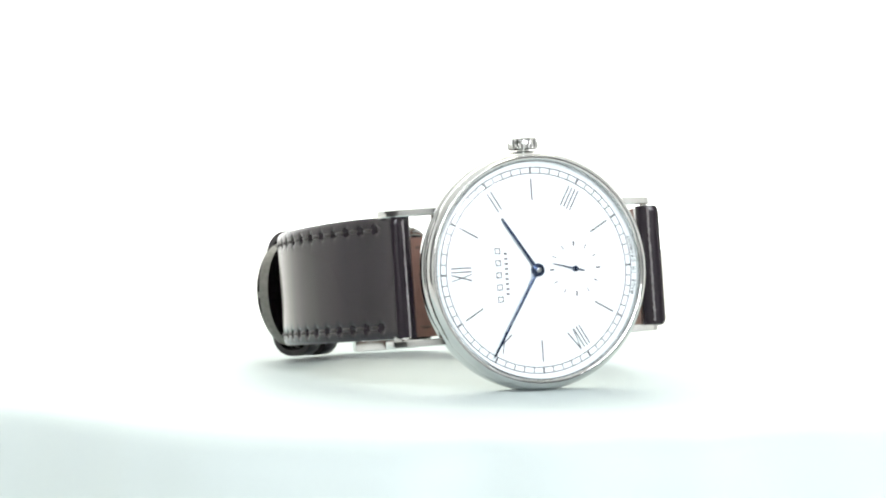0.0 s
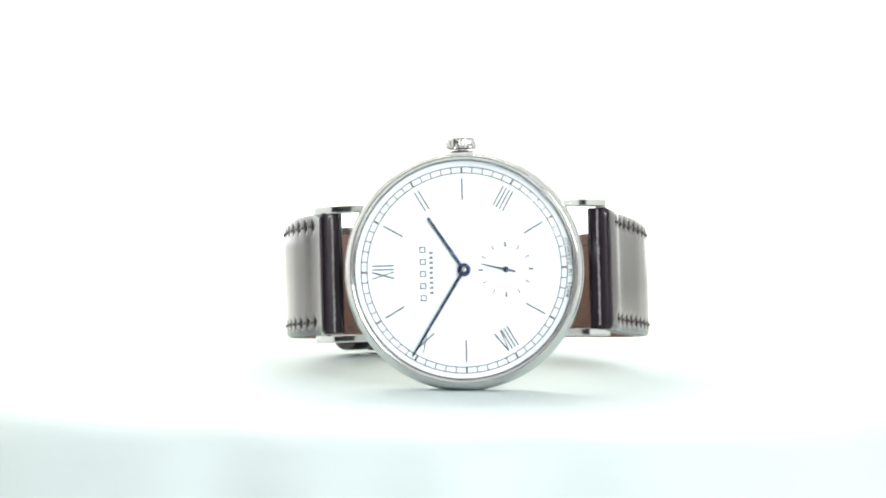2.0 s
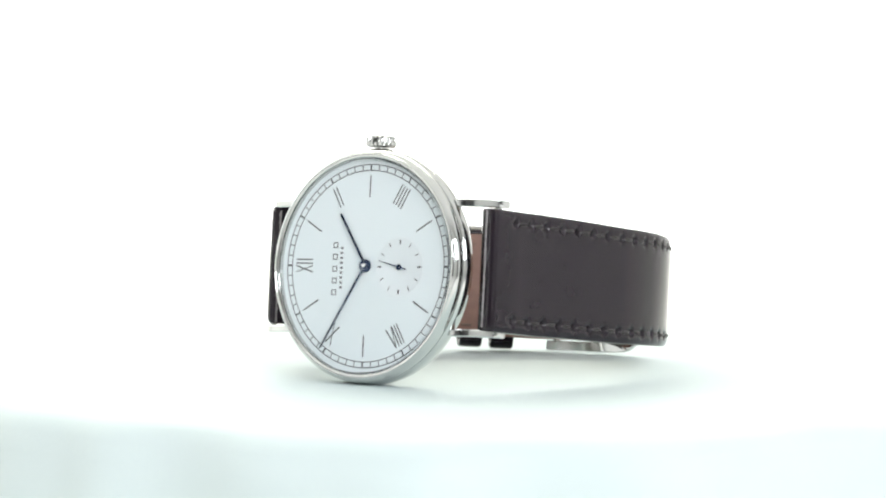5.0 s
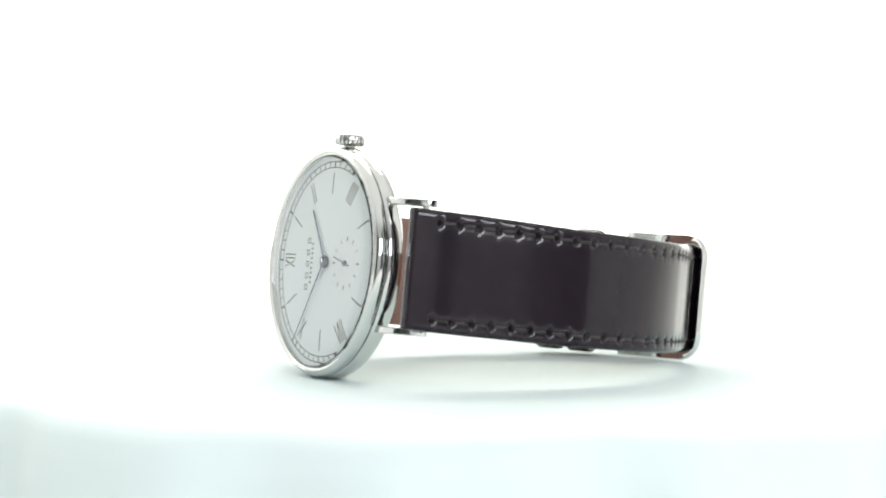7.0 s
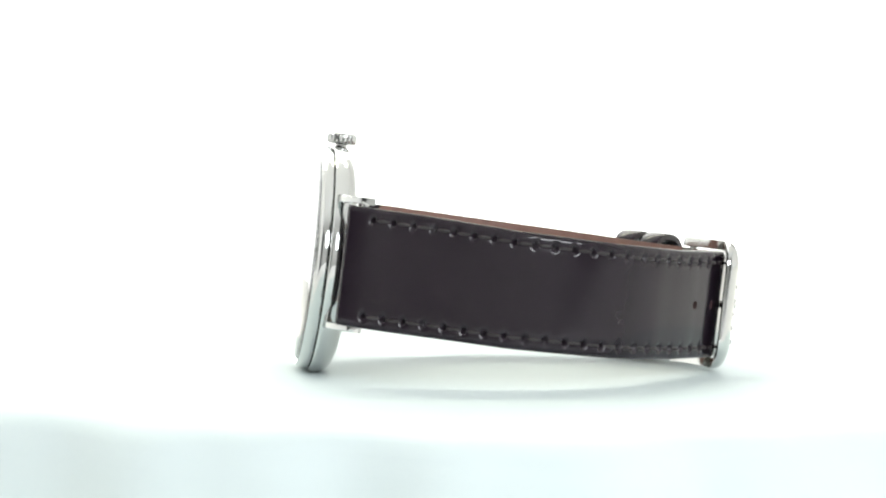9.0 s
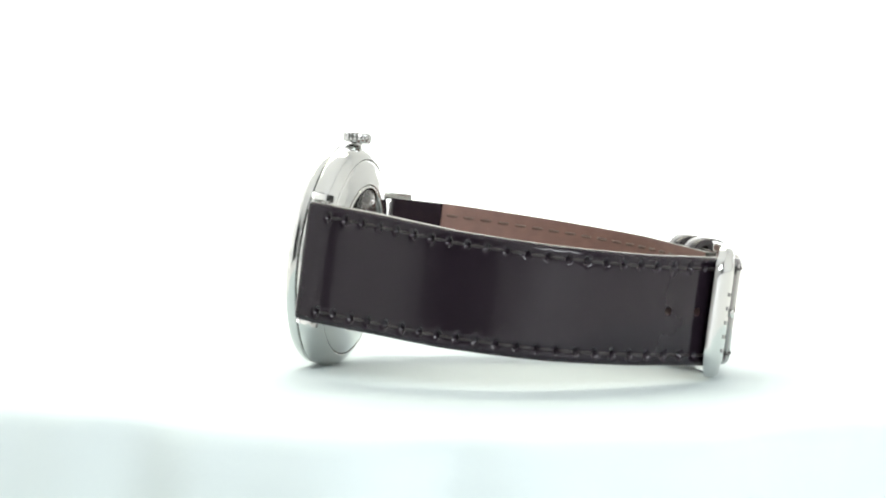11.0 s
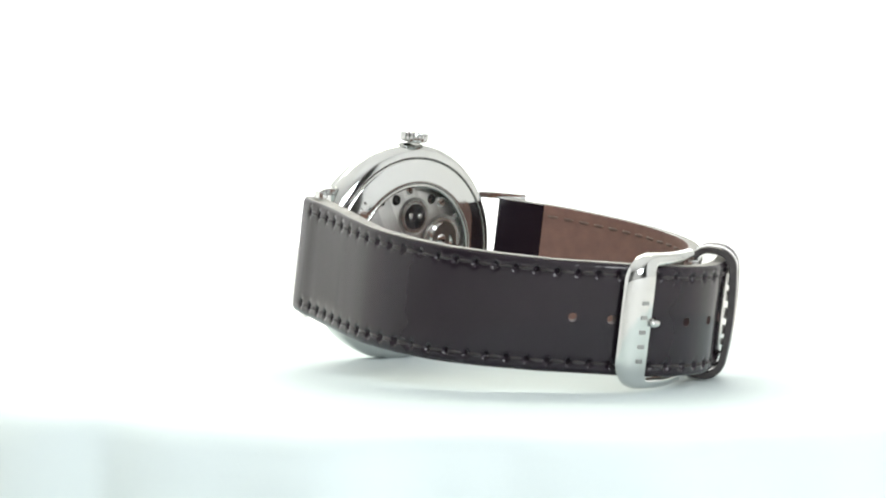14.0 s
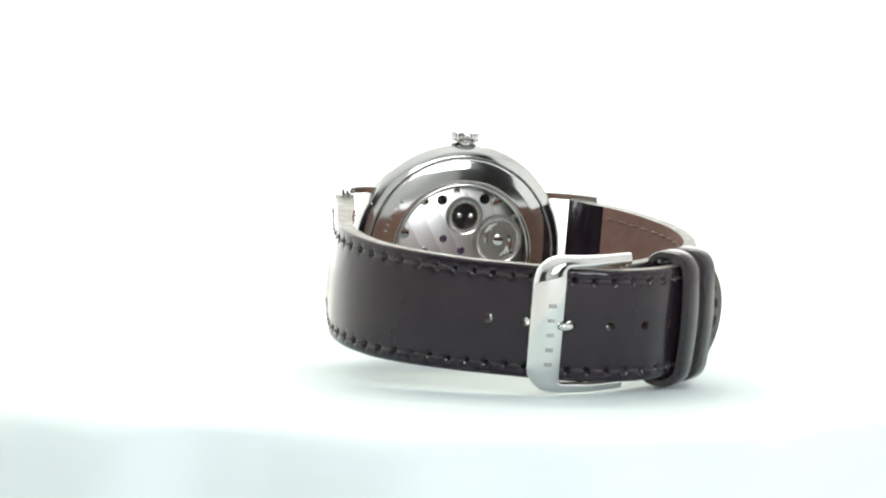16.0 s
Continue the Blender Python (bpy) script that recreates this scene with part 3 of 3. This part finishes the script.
def v_middle(s, band=None):
    if band is not None and band.side_of < 0:
        return interp(s, [(0, 0.25), (10, 0.35), (40, 0.2), (66, 0.0)])
    return interp(s, [(0, -0.2), (4, -0.35), (15, -0.6), (26, -0.95), (42, -0.95), (58, -0.6), (66, -0.2), (76, 0.0), (140, 0.0)])


def half_width(s):
    return interp(s, [(0, 9.0), (10, 9.0), (60, 8.3), (140, 8.1)])


def thickness(s, band_length, tip_thin):
    t = interp(s, [(0, 3.5), (6, 3.4), (12, 3.0), (28, 2.4), (60, 2.1), (140, 2.0)])
    return t


def strap_mesh(band, s0, s1, off_out, off_in, stitches=(), holes=(), round_tip=0.0, face=True, cap=0.0):
    """A sheet between two offsets from the strap's path; stitches dent its face, holes go through it."""
    flat_end = s1 - round_tip
    stops = [s0 + (flat_end - s0) * k / round((flat_end - s0) / 0.3) for k in range(round((flat_end - s0) / 0.3) + 1)]
    if round_tip:
        stops += [flat_end + round_tip * math.sin(math.pi / 2 * k / 30) for k in range(1, 31)]
    n = len(stops) - 1
    cols = [-1.0, -0.985, -0.95, -0.9, -0.86, -0.83, -0.805, -0.785, -0.765, -0.745, -0.72, -0.69, -0.62, -0.5, -0.36, -0.22, -0.14, -0.085, -0.03, 0.03, 0.085, 0.14,
            0.22, 0.36, 0.5, 0.62, 0.69, 0.72, 0.745, 0.765, 0.785, 0.805, 0.83, 0.86, 0.9, 0.95, 0.985, 1.0]
    m = len(cols)
    S = [[stops[i] for _ in cols] for i in range(n + 1)]
    V = [[0.0] * m for _ in range(n + 1)]
    for i in range(n + 1):
        s = S[i][0]
        hw = half_width(s)
        if round_tip and s > s1 - round_tip:
            f = (s - (s1 - round_tip)) / round_tip
            hw *= math.sqrt(max(0.004, 1 - f * f))
        for j, c in enumerate(cols):
            V[i][j] = c * hw
    gone = set()
    for hs, hr in holes:
        inside = {(i, j) for i in range(n) for j in range(m - 1)
                  if ((S[i][j] + S[i + 1][j]) / 2 - hs) ** 2 + ((V[i][j] + V[i][j + 1]) / 2) ** 2 < (hr * 1.08) ** 2}
        gone |= inside
        rim = set()
        for i, j in inside:
            for di, dj in ((-1, 0), (1, 0), (0, -1), (0, 1)):
                if (i + di, j + dj) not in inside:
                    rim |= {(-1, 0) == (di, dj) and ((i, j), (i, j + 1)) or (1, 0) == (di, dj) and ((i + 1, j), (i + 1, j + 1))
                            or (0, -1) == (di, dj) and ((i, j), (i + 1, j)) or ((i, j + 1), (i + 1, j + 1))}
        for a, b in {q for e in rim for q in e}:
            d = Vector((S[a][b] - hs, V[a][b]))
            if d.length > 1e-6:
                d = d.normalized() * hr
                S[a][b], V[a][b] = hs + d.x, d.y
    bm = bmesh.new()
    grid = [[], []]
    for lay, off in ((0, off_out), (1, off_in)):
        for i in range(n + 1):
            row = []
            for j in range(m):
                s, v = S[i][j], V[i][j]
                p, nn, t = band.at(s)
                c = abs(cols[j])
                d = off(s)
                if lay == 0 and face:
                    d -= 0.45 * max(0.0, (c - 0.9) / 0.1) ** 2.2          # rounded edge
                    pad = 0.05 * max(0.0, 1 - abs(s - 14) / 11)
                    if c < 0.72:
                        d += pad * min(1.0, (0.72 - c) / 0.12)            # padded middle by the lugs
                    if 0.74 < c < 0.83 and stitches and stitches[0] - 1 < s < stitches[-1] + 1:
                        d -= 0.03                                           # stitch groove
                    for hs in stitches:
                        if abs(s - hs) < 0.75:
                            q = ((s - hs) / 0.3) ** 2 + ((c - 0.8) * 8.5 / 0.5) ** 2
                            d -= 0.75 * math.exp(-q)
                if cap:
                    e = min(s - s0, 99)
                    if e < cap:
                        f = 1 - e / cap
                        bend = (1 - math.sqrt(max(0.0, 1 - f * f))) * cap * 0.9
                        d += -bend if lay == 0 else bend
                x = p + nn * d
                row.append(bm.verts.new((x.x, v + v_middle(s, band), x.y)))
            grid[lay].append(row)
    for lay in (0, 1):
        g = grid[lay]
        for i in range(n):
            for j in range(m - 1):
                if (i, j) not in gone:
                    bm.faces.new((g[i][j], g[i + 1][j], g[i + 1][j + 1], g[i][j + 1]))

    def wall(a, b, mat_i):
        f = bm.faces.new((grid[0][a[0]][a[1]], grid[0][b[0]][b[1]], grid[1][b[0]][b[1]], grid[1][a[0]][a[1]]))
        f.material_index = mat_i

    for i in range(n):
        wall((i, 0), (i + 1, 0), 1)
        wall((i, m - 1), (i + 1, m - 1), 1)
    for j in range(m - 1):
        wall((0, j), (0, j + 1), 0)
        wall((n, j), (n, j + 1), 1)
    for i, j in gone:
        for di, dj, a, b in ((-1, 0, (i, j), (i, j + 1)), (1, 0, (i + 1, j), (i + 1, j + 1)), (0, -1, (i, j), (i + 1, j)), (0, 1, (i, j + 1), (i + 1, j + 1))):
            if (i + di, j + dj) not in gone:
                wall(a, b, 2)
    loose = [v for v in bm.verts if not v.link_faces]
    bmesh.ops.delete(bm, geom=loose, context="VERTS")
    return bm


def thread_mesh(length, r):
    bm = bmesh.new()
    rows = []
    for k in range(7):
        f = k / 6
        x = (f - 0.5) * length
        z = 0.10 * math.sin(math.pi * f) - 0.34 * (abs(2 * f - 1)) ** 5
        rr = r * (0.75 + 0.25 * math.sin(math.pi * f))
        rows.append([bm.verts.new((x, rr * math.cos(a), z + rr * math.sin(a))) for a in (2 * math.pi * q / 6 for q in range(6))])
    for a, b in zip(rows, rows[1:]):
        for q in range(6):
            bm.faces.new((a[q], a[(q + 1) % 6], b[(q + 1) % 6], b[q]))
    return bm


PITCH = 3.05
THREAD_ME = to_mesh("stitch", thread_mesh(2.35, 0.27), THREAD, 60)
THREAD_IN_ME = to_mesh("stitch", thread_mesh(2.2, 0.24), THREAD_BROWN, 60)


def sew(band, parent, s0, s1, off, me, sign):
    """Rows of stitches along both edges, each between two holes."""
    s = s0
    while s + PITCH <= s1 + 0.01:
        mid = s + PITCH / 2
        p, nn, t = band.at(mid)
        x = p + nn * off(mid)
        for sv in (1, -1):
            st = new("stitch", me)
            st.parent = parent
            n3, t3 = Vector((nn.x, 0, nn.y)) * sign, Vector((t.x, 0, t.y))
            b3 = n3.cross(t3)
            o = Vector((x.x, sv * 0.8 * half_width(mid) + v_middle(mid, band), x.y)) * MM
            st.matrix_local = Matrix(((t3.x, b3.x, n3.x, o.x), (t3.y, b3.y, n3.y, o.y), (t3.z, b3.z, n3.z, o.z), (0, 0, 0, 1)))
        s += PITCH


def strap(name, band, holes, s_sew, tip, label, lining_from, lining_to):
    L = band.length
    stitches = []
    s = s_sew[0]
    while s <= s_sew[1] + 0.01:
        stitches.append(s)
        s += PITCH
    th = lambda s: thickness(s, L, tip)
    shell = lambda s: -(th(s) - 0.55) if lining_from < s < lining_to else -th(s)
    bm = strap_mesh(band, 0.0, L, lambda s: 0.0, shell, stitches, holes, tip, cap=0.9)
    ob = part(name, bm, [LEATHER, LEATHER_EDGE, HOLE_WALL], watch, label, top=True, smooth=55)
    lin = strap_mesh(band, lining_from, lining_to, lambda s: -(th(s) - 0.53), lambda s: -th(s), (), [h for h in holes if h[0] < lining_to - 1.5], 0.0, face=False)
    lining = part("lining", lin, [LINING, LEATHER_EDGE, HOLE_WALL], ob, "reddish brown leather lining", smooth=55)
    sew(band, ob, s_sew[0], s_sew[1], lambda s: -0.12, THREAD_ME, 1)
    sew(band, lining, max(s_sew[0], lining_from) + 0.2, min(s_sew[1], lining_to), lambda s: -th(s) - 0.02, THREAD_IN_ME, -1)
    # folded end round the spring bar: the glued seam shows as a fine uneven lip
    bm = bmesh.new()
    rows = []
    rnd = random.Random(7)
    p0, n0, t0 = band.at(0.0)
    fold, along = p0 - n0 * th(0) * 0.5 - t0 * 0.04, n0
    for k in range(90):
        v = -8.6 + 17.2 * k / 89
        r = 0.13 + 0.1 * rnd.random()
        c = fold + along * rnd.uniform(-0.07, 0.07)
        rows.append([bm.verts.new((c[0] + r * math.cos(a), v, c[1] + r * math.sin(a))) for a in (2 * math.pi * q / 6 for q in range(6))])
    for a, b in zip(rows, rows[1:]):
        for q in range(6):
            bm.faces.new((a[q], a[(q + 1) % 6], b[(q + 1) % 6], b[q]))
    part("seam", bm, SEAM, ob, "glossy leather seam with glints put into its pale colour", smooth=0)
    return ob


def sew_tip(band, parent, tip):
    """Stitches that follow the rounded end of the strap."""
    for deg in (-62, -38, -13, 13, 38, 62):
        a = radians(deg)
        mid = band.length - tip + (tip - 1.9) * math.cos(a)
        p, nn, t = band.at(mid)
        n3, t3 = Vector((nn.x, 0, nn.y)), Vector((t.x, 0, t.y))
        go = (-math.sin(a) * t3 + math.cos(a) * Vector((0, 1, 0))).normalized()
        side = n3.cross(go)
        o = (Vector((p.x, 0, p.y)) + n3 * -0.05 + Vector((0, 6.2 * math.sin(a) + v_middle(mid, band), 0))) * MM
        st = new("stitch", THREAD_ME)
        st.parent = parent
        st.matrix_local = Matrix(((go.x, side.x, n3.x, o.x), (go.y, side.y, n3.y, o.y), (go.z, side.z, n3.z, o.z), (0, 0, 0, 1)))


long_band = Band(LONG, 1)
short_band = Band(SHORT, -1)
# outward is away from the loop's inside
for bnd, probe in ((long_band, (24.5, -15.5)), (short_band, (-25.2, -15.5))):
    p, nn, t = bnd.at(bnd.nearest(*probe))
    if nn.x * probe[0] < 0:
        bnd.side = -bnd.side
HOLES = [(long_band.nearest(u, w), 0.68) for u, w in ((12.4, -58.0), (7.9, -61.4), (1.9, -64.3), (-3.9, -64.9), (-9.7, -63.6), (-14.5, -60.9))]
strap_long = strap("strap_long", long_band, HOLES, (4.2, long_band.length - 7.0), 7.5, "long dark brown leather strap with punched holes", 3.0, long_band.nearest(-17.0, -58.0))
sew_tip(long_band, strap_long, 7.5)
strap_short = strap("strap_short", short_band, (), (4.2, short_band.length - 6.0), 0.0, "short dark brown leather strap carrying the buckle", 8.3, short_band.length)


def keeper(s_mid, width, off_in, off_out, grow):
    """A leather loop round both straps."""
    bm = bmesh.new()
    p, nn, t = long_band.at(s_mid)
    hw = half_width(s_mid) + 0.6 + grow
    vm = 0.0
    t_out, t_in = off_out, off_in
    ring_o = []
    corner = 1.9
    bow = 0.75
    for cx, cy, a0 in ((hw, t_out, 0), (-hw, t_out, 90), (-hw, t_in, 180), (hw, t_in, 270)):
        for k in range(7):
            a = radians(a0 + 90 * k / 6)
            ox = math.copysign(abs(cx) - corner, cx)
            oy = cy - corner if cy == t_out else cy + corner
            ring_o.append((ox + corner * math.cos(a), oy + corner * math.sin(a)))
    for k in range(1, 10):
        ring_o.insert(6 + k, ((hw - corner) * (1 - 2 * k / 10), t_out))
    ring_o = [(x, y + bow * max(0.0, 1 - (x / hw) ** 2) if y > t_out - corner else y) for x, y in ring_o]
    n = len(ring_o)
    sec = [(-0.5, 0.1), (-0.46, 0.0), (0.46, 0.0), (0.5, 0.1), (0.5, 0.92), (0.42, 1.1), (-0.42, 1.1), (-0.5, 0.92)]
    rows = []
    for k in range(n):
        a, b = Vector(ring_o[k - 1]), Vector(ring_o[(k + 1) % n])
        d = (b - a).normalized()
        out = Vector((d.y, -d.x))
        row = []
        for x, h in sec:
            q = Vector(ring_o[k]) + out * h
            w = p + nn * q.y + t * (x * width)
            row.append(bm.verts.new((w.x, q.x + vm, w.y)))
        rows.append(row)
    for k in range(n):
        a, b = rows[k], rows[(k + 1) % n]
        for q in range(8):
            f = bm.faces.new((a[q], a[(q + 1) % 8], b[(q + 1) % 8], b[q]))
            f.material_index = 1 if q in (3, 7) else 0
    return part("keeper", bm, [LEATHER, KEEPER_EDGE], watch, "dark leather strap loop", top=True, smooth=50)


keeper(long_band.nearest(-17.2, -58.8), 3.7, -4.8, 0.15, 0.25)
keeper(long_band.nearest(-21.3, -55.2), 3.7, -4.8, 0.05, 0.2)


def buckle_shape():
    """A C-shaped frame: a broad front bar with two slim arms to the hinge."""
    bm = bmesh.new()
    vm = 0.0

    def contour(u_bar, v_half, rad, k_arc, u_end):
        pts = [(u_end, v_half)]
        for k in range(11):
            pts.append((u_end + (u_bar - rad - u_end) * k / 10, v_half))
        for k in range(1, k_arc + 1):
            a = math.pi / 2 * (1 - k / k_arc)
            pts.append((u_bar - rad + rad * math.cos(a), v_half - rad + rad * math.sin(a)))
        for k in range(1, 20):
            pts.append((u_bar, (v_half - rad) * (1 - 2 * k / 20)))
        for k in range(k_arc + 1):
            a = -math.pi / 2 * k / k_arc
            pts.append((u_bar - rad + rad * math.cos(a), -(v_half - rad) + rad * math.sin(a)))
        for k in range(1, 11):
            pts.append((u_bar - rad + (u_end - u_bar + rad) * k / 10, -v_half))
        return pts

    outer = contour(8.0, 10.1, 4.2, 10, -8.0)
    inner = contour(3.4, 8.5, 0.9, 10, -8.0)

    def face_w(u):
        return interp(u, [(-8, -60.7), (-4, -62.8), (0, -64.6), (3.4, -65.4), (5.5, -65.55), (7, -65.2), (8.1, -64.6)])

    rows = []
    for o, i in zip(outer, inner):
        o, i = Vector(o), Vector(i)
        row = []
        for f, h in ((0.0, 0.8), (0.04, 0.5), (0.14, 0.2), (0.3, 0.0), (0.55, -0.12), (0.8, -0.1), (0.93, 0.04), (1.0, 0.3), (1.0, 1.3), (0.92, 1.55), (0.08, 1.55), (0.0, 1.35)):
            q = o.lerp(i, f)
            row.append(bm.verts.new((q.x, q.y + vm, face_w(q.x) + h + 1.1 * max(0.0, (abs(q.y) - 6.0) / 4.0) ** 2 * max(0.0, min(1.0, (q.x + 2) / 8)))))
        rows.append(row)
    n = len(rows[0])
    for a, b in zip(rows, rows[1:]):
        for k in range(n):
            bm.faces.new((a[k], a[(k + 1) % n], b[(k + 1) % n], b[k]))
    bm.faces.new(rows[0])
    bm.faces.new(rows[-1])
    return bm


buckle = part("buckle", buckle_shape(), STEEL, watch, "polished steel pin buckle", top=True, smooth=38)
bm = bmesh.new()
bmesh.ops.create_cone(bm, cap_ends=True, segments=20, radius1=0.6, radius2=0.6, depth=18.6, matrix=Matrix.Translation((-7.0, 0, -60.6)) @ Matrix.Rotation(math.pi / 2, 4, "X"))
part("hinge_bar", bm, STEEL_SATIN, buckle)


def tongue_shape():
    path, _ = catmull([(-7.0, -61.0), (-3.0, -61.6), (0.4, -62.4), (1.7, -64.2), (2.5, -65.4), (3.6, -65.85), (4.3, -65.75)], 0.3)
    bm = bmesh.new()
    rows = []
    for k, q in enumerate(path):
        a, b = path[max(0, k - 1)], path[min(len(path) - 1, k + 1)]
        t = (b - a).normalized()
        nn = Vector((-t.y, t.x))
        f = k / (len(path) - 1)
        r = 0.52 if f < 0.95 else 0.52 * math.sqrt(max(0.05, 1 - ((f - 0.95) / 0.05) ** 2))
        row = []
        for g in range(12):
            an = 2 * math.pi * g / 12
            x = q + nn * r * math.cos(an)
            row.append(bm.verts.new((x.x, r * 1.15 * math.sin(an), x.y)))
        rows.append(row)
    for a, b in zip(rows, rows[1:]):
        for k in range(12):
            bm.faces.new((a[k], a[(k + 1) % 12], b[(k + 1) % 12], b[k]))
    bm.faces.new(rows[0])
    bm.faces.new(rows[-1])
    return bm


part("tongue", tongue_shape(), STEEL, buckle, "rounded steel tongue")
for k in range(5):
    v = -5.6 + k * 2.15
    part("engraving", block(bmesh.new(), 4.9, 6.0, v - 0.3, v + 0.3, -65.69, -65.4), ENGRAVED, buckle, smooth=0)


def motions():
    """The turntable turns steadily and carries the watch round with it."""
    rows = [(t, pose(0, 0, 0, 0, 0, a)) for t, a in THETA]
    walk(table, rows)
    walk(watch, rows)


motions()
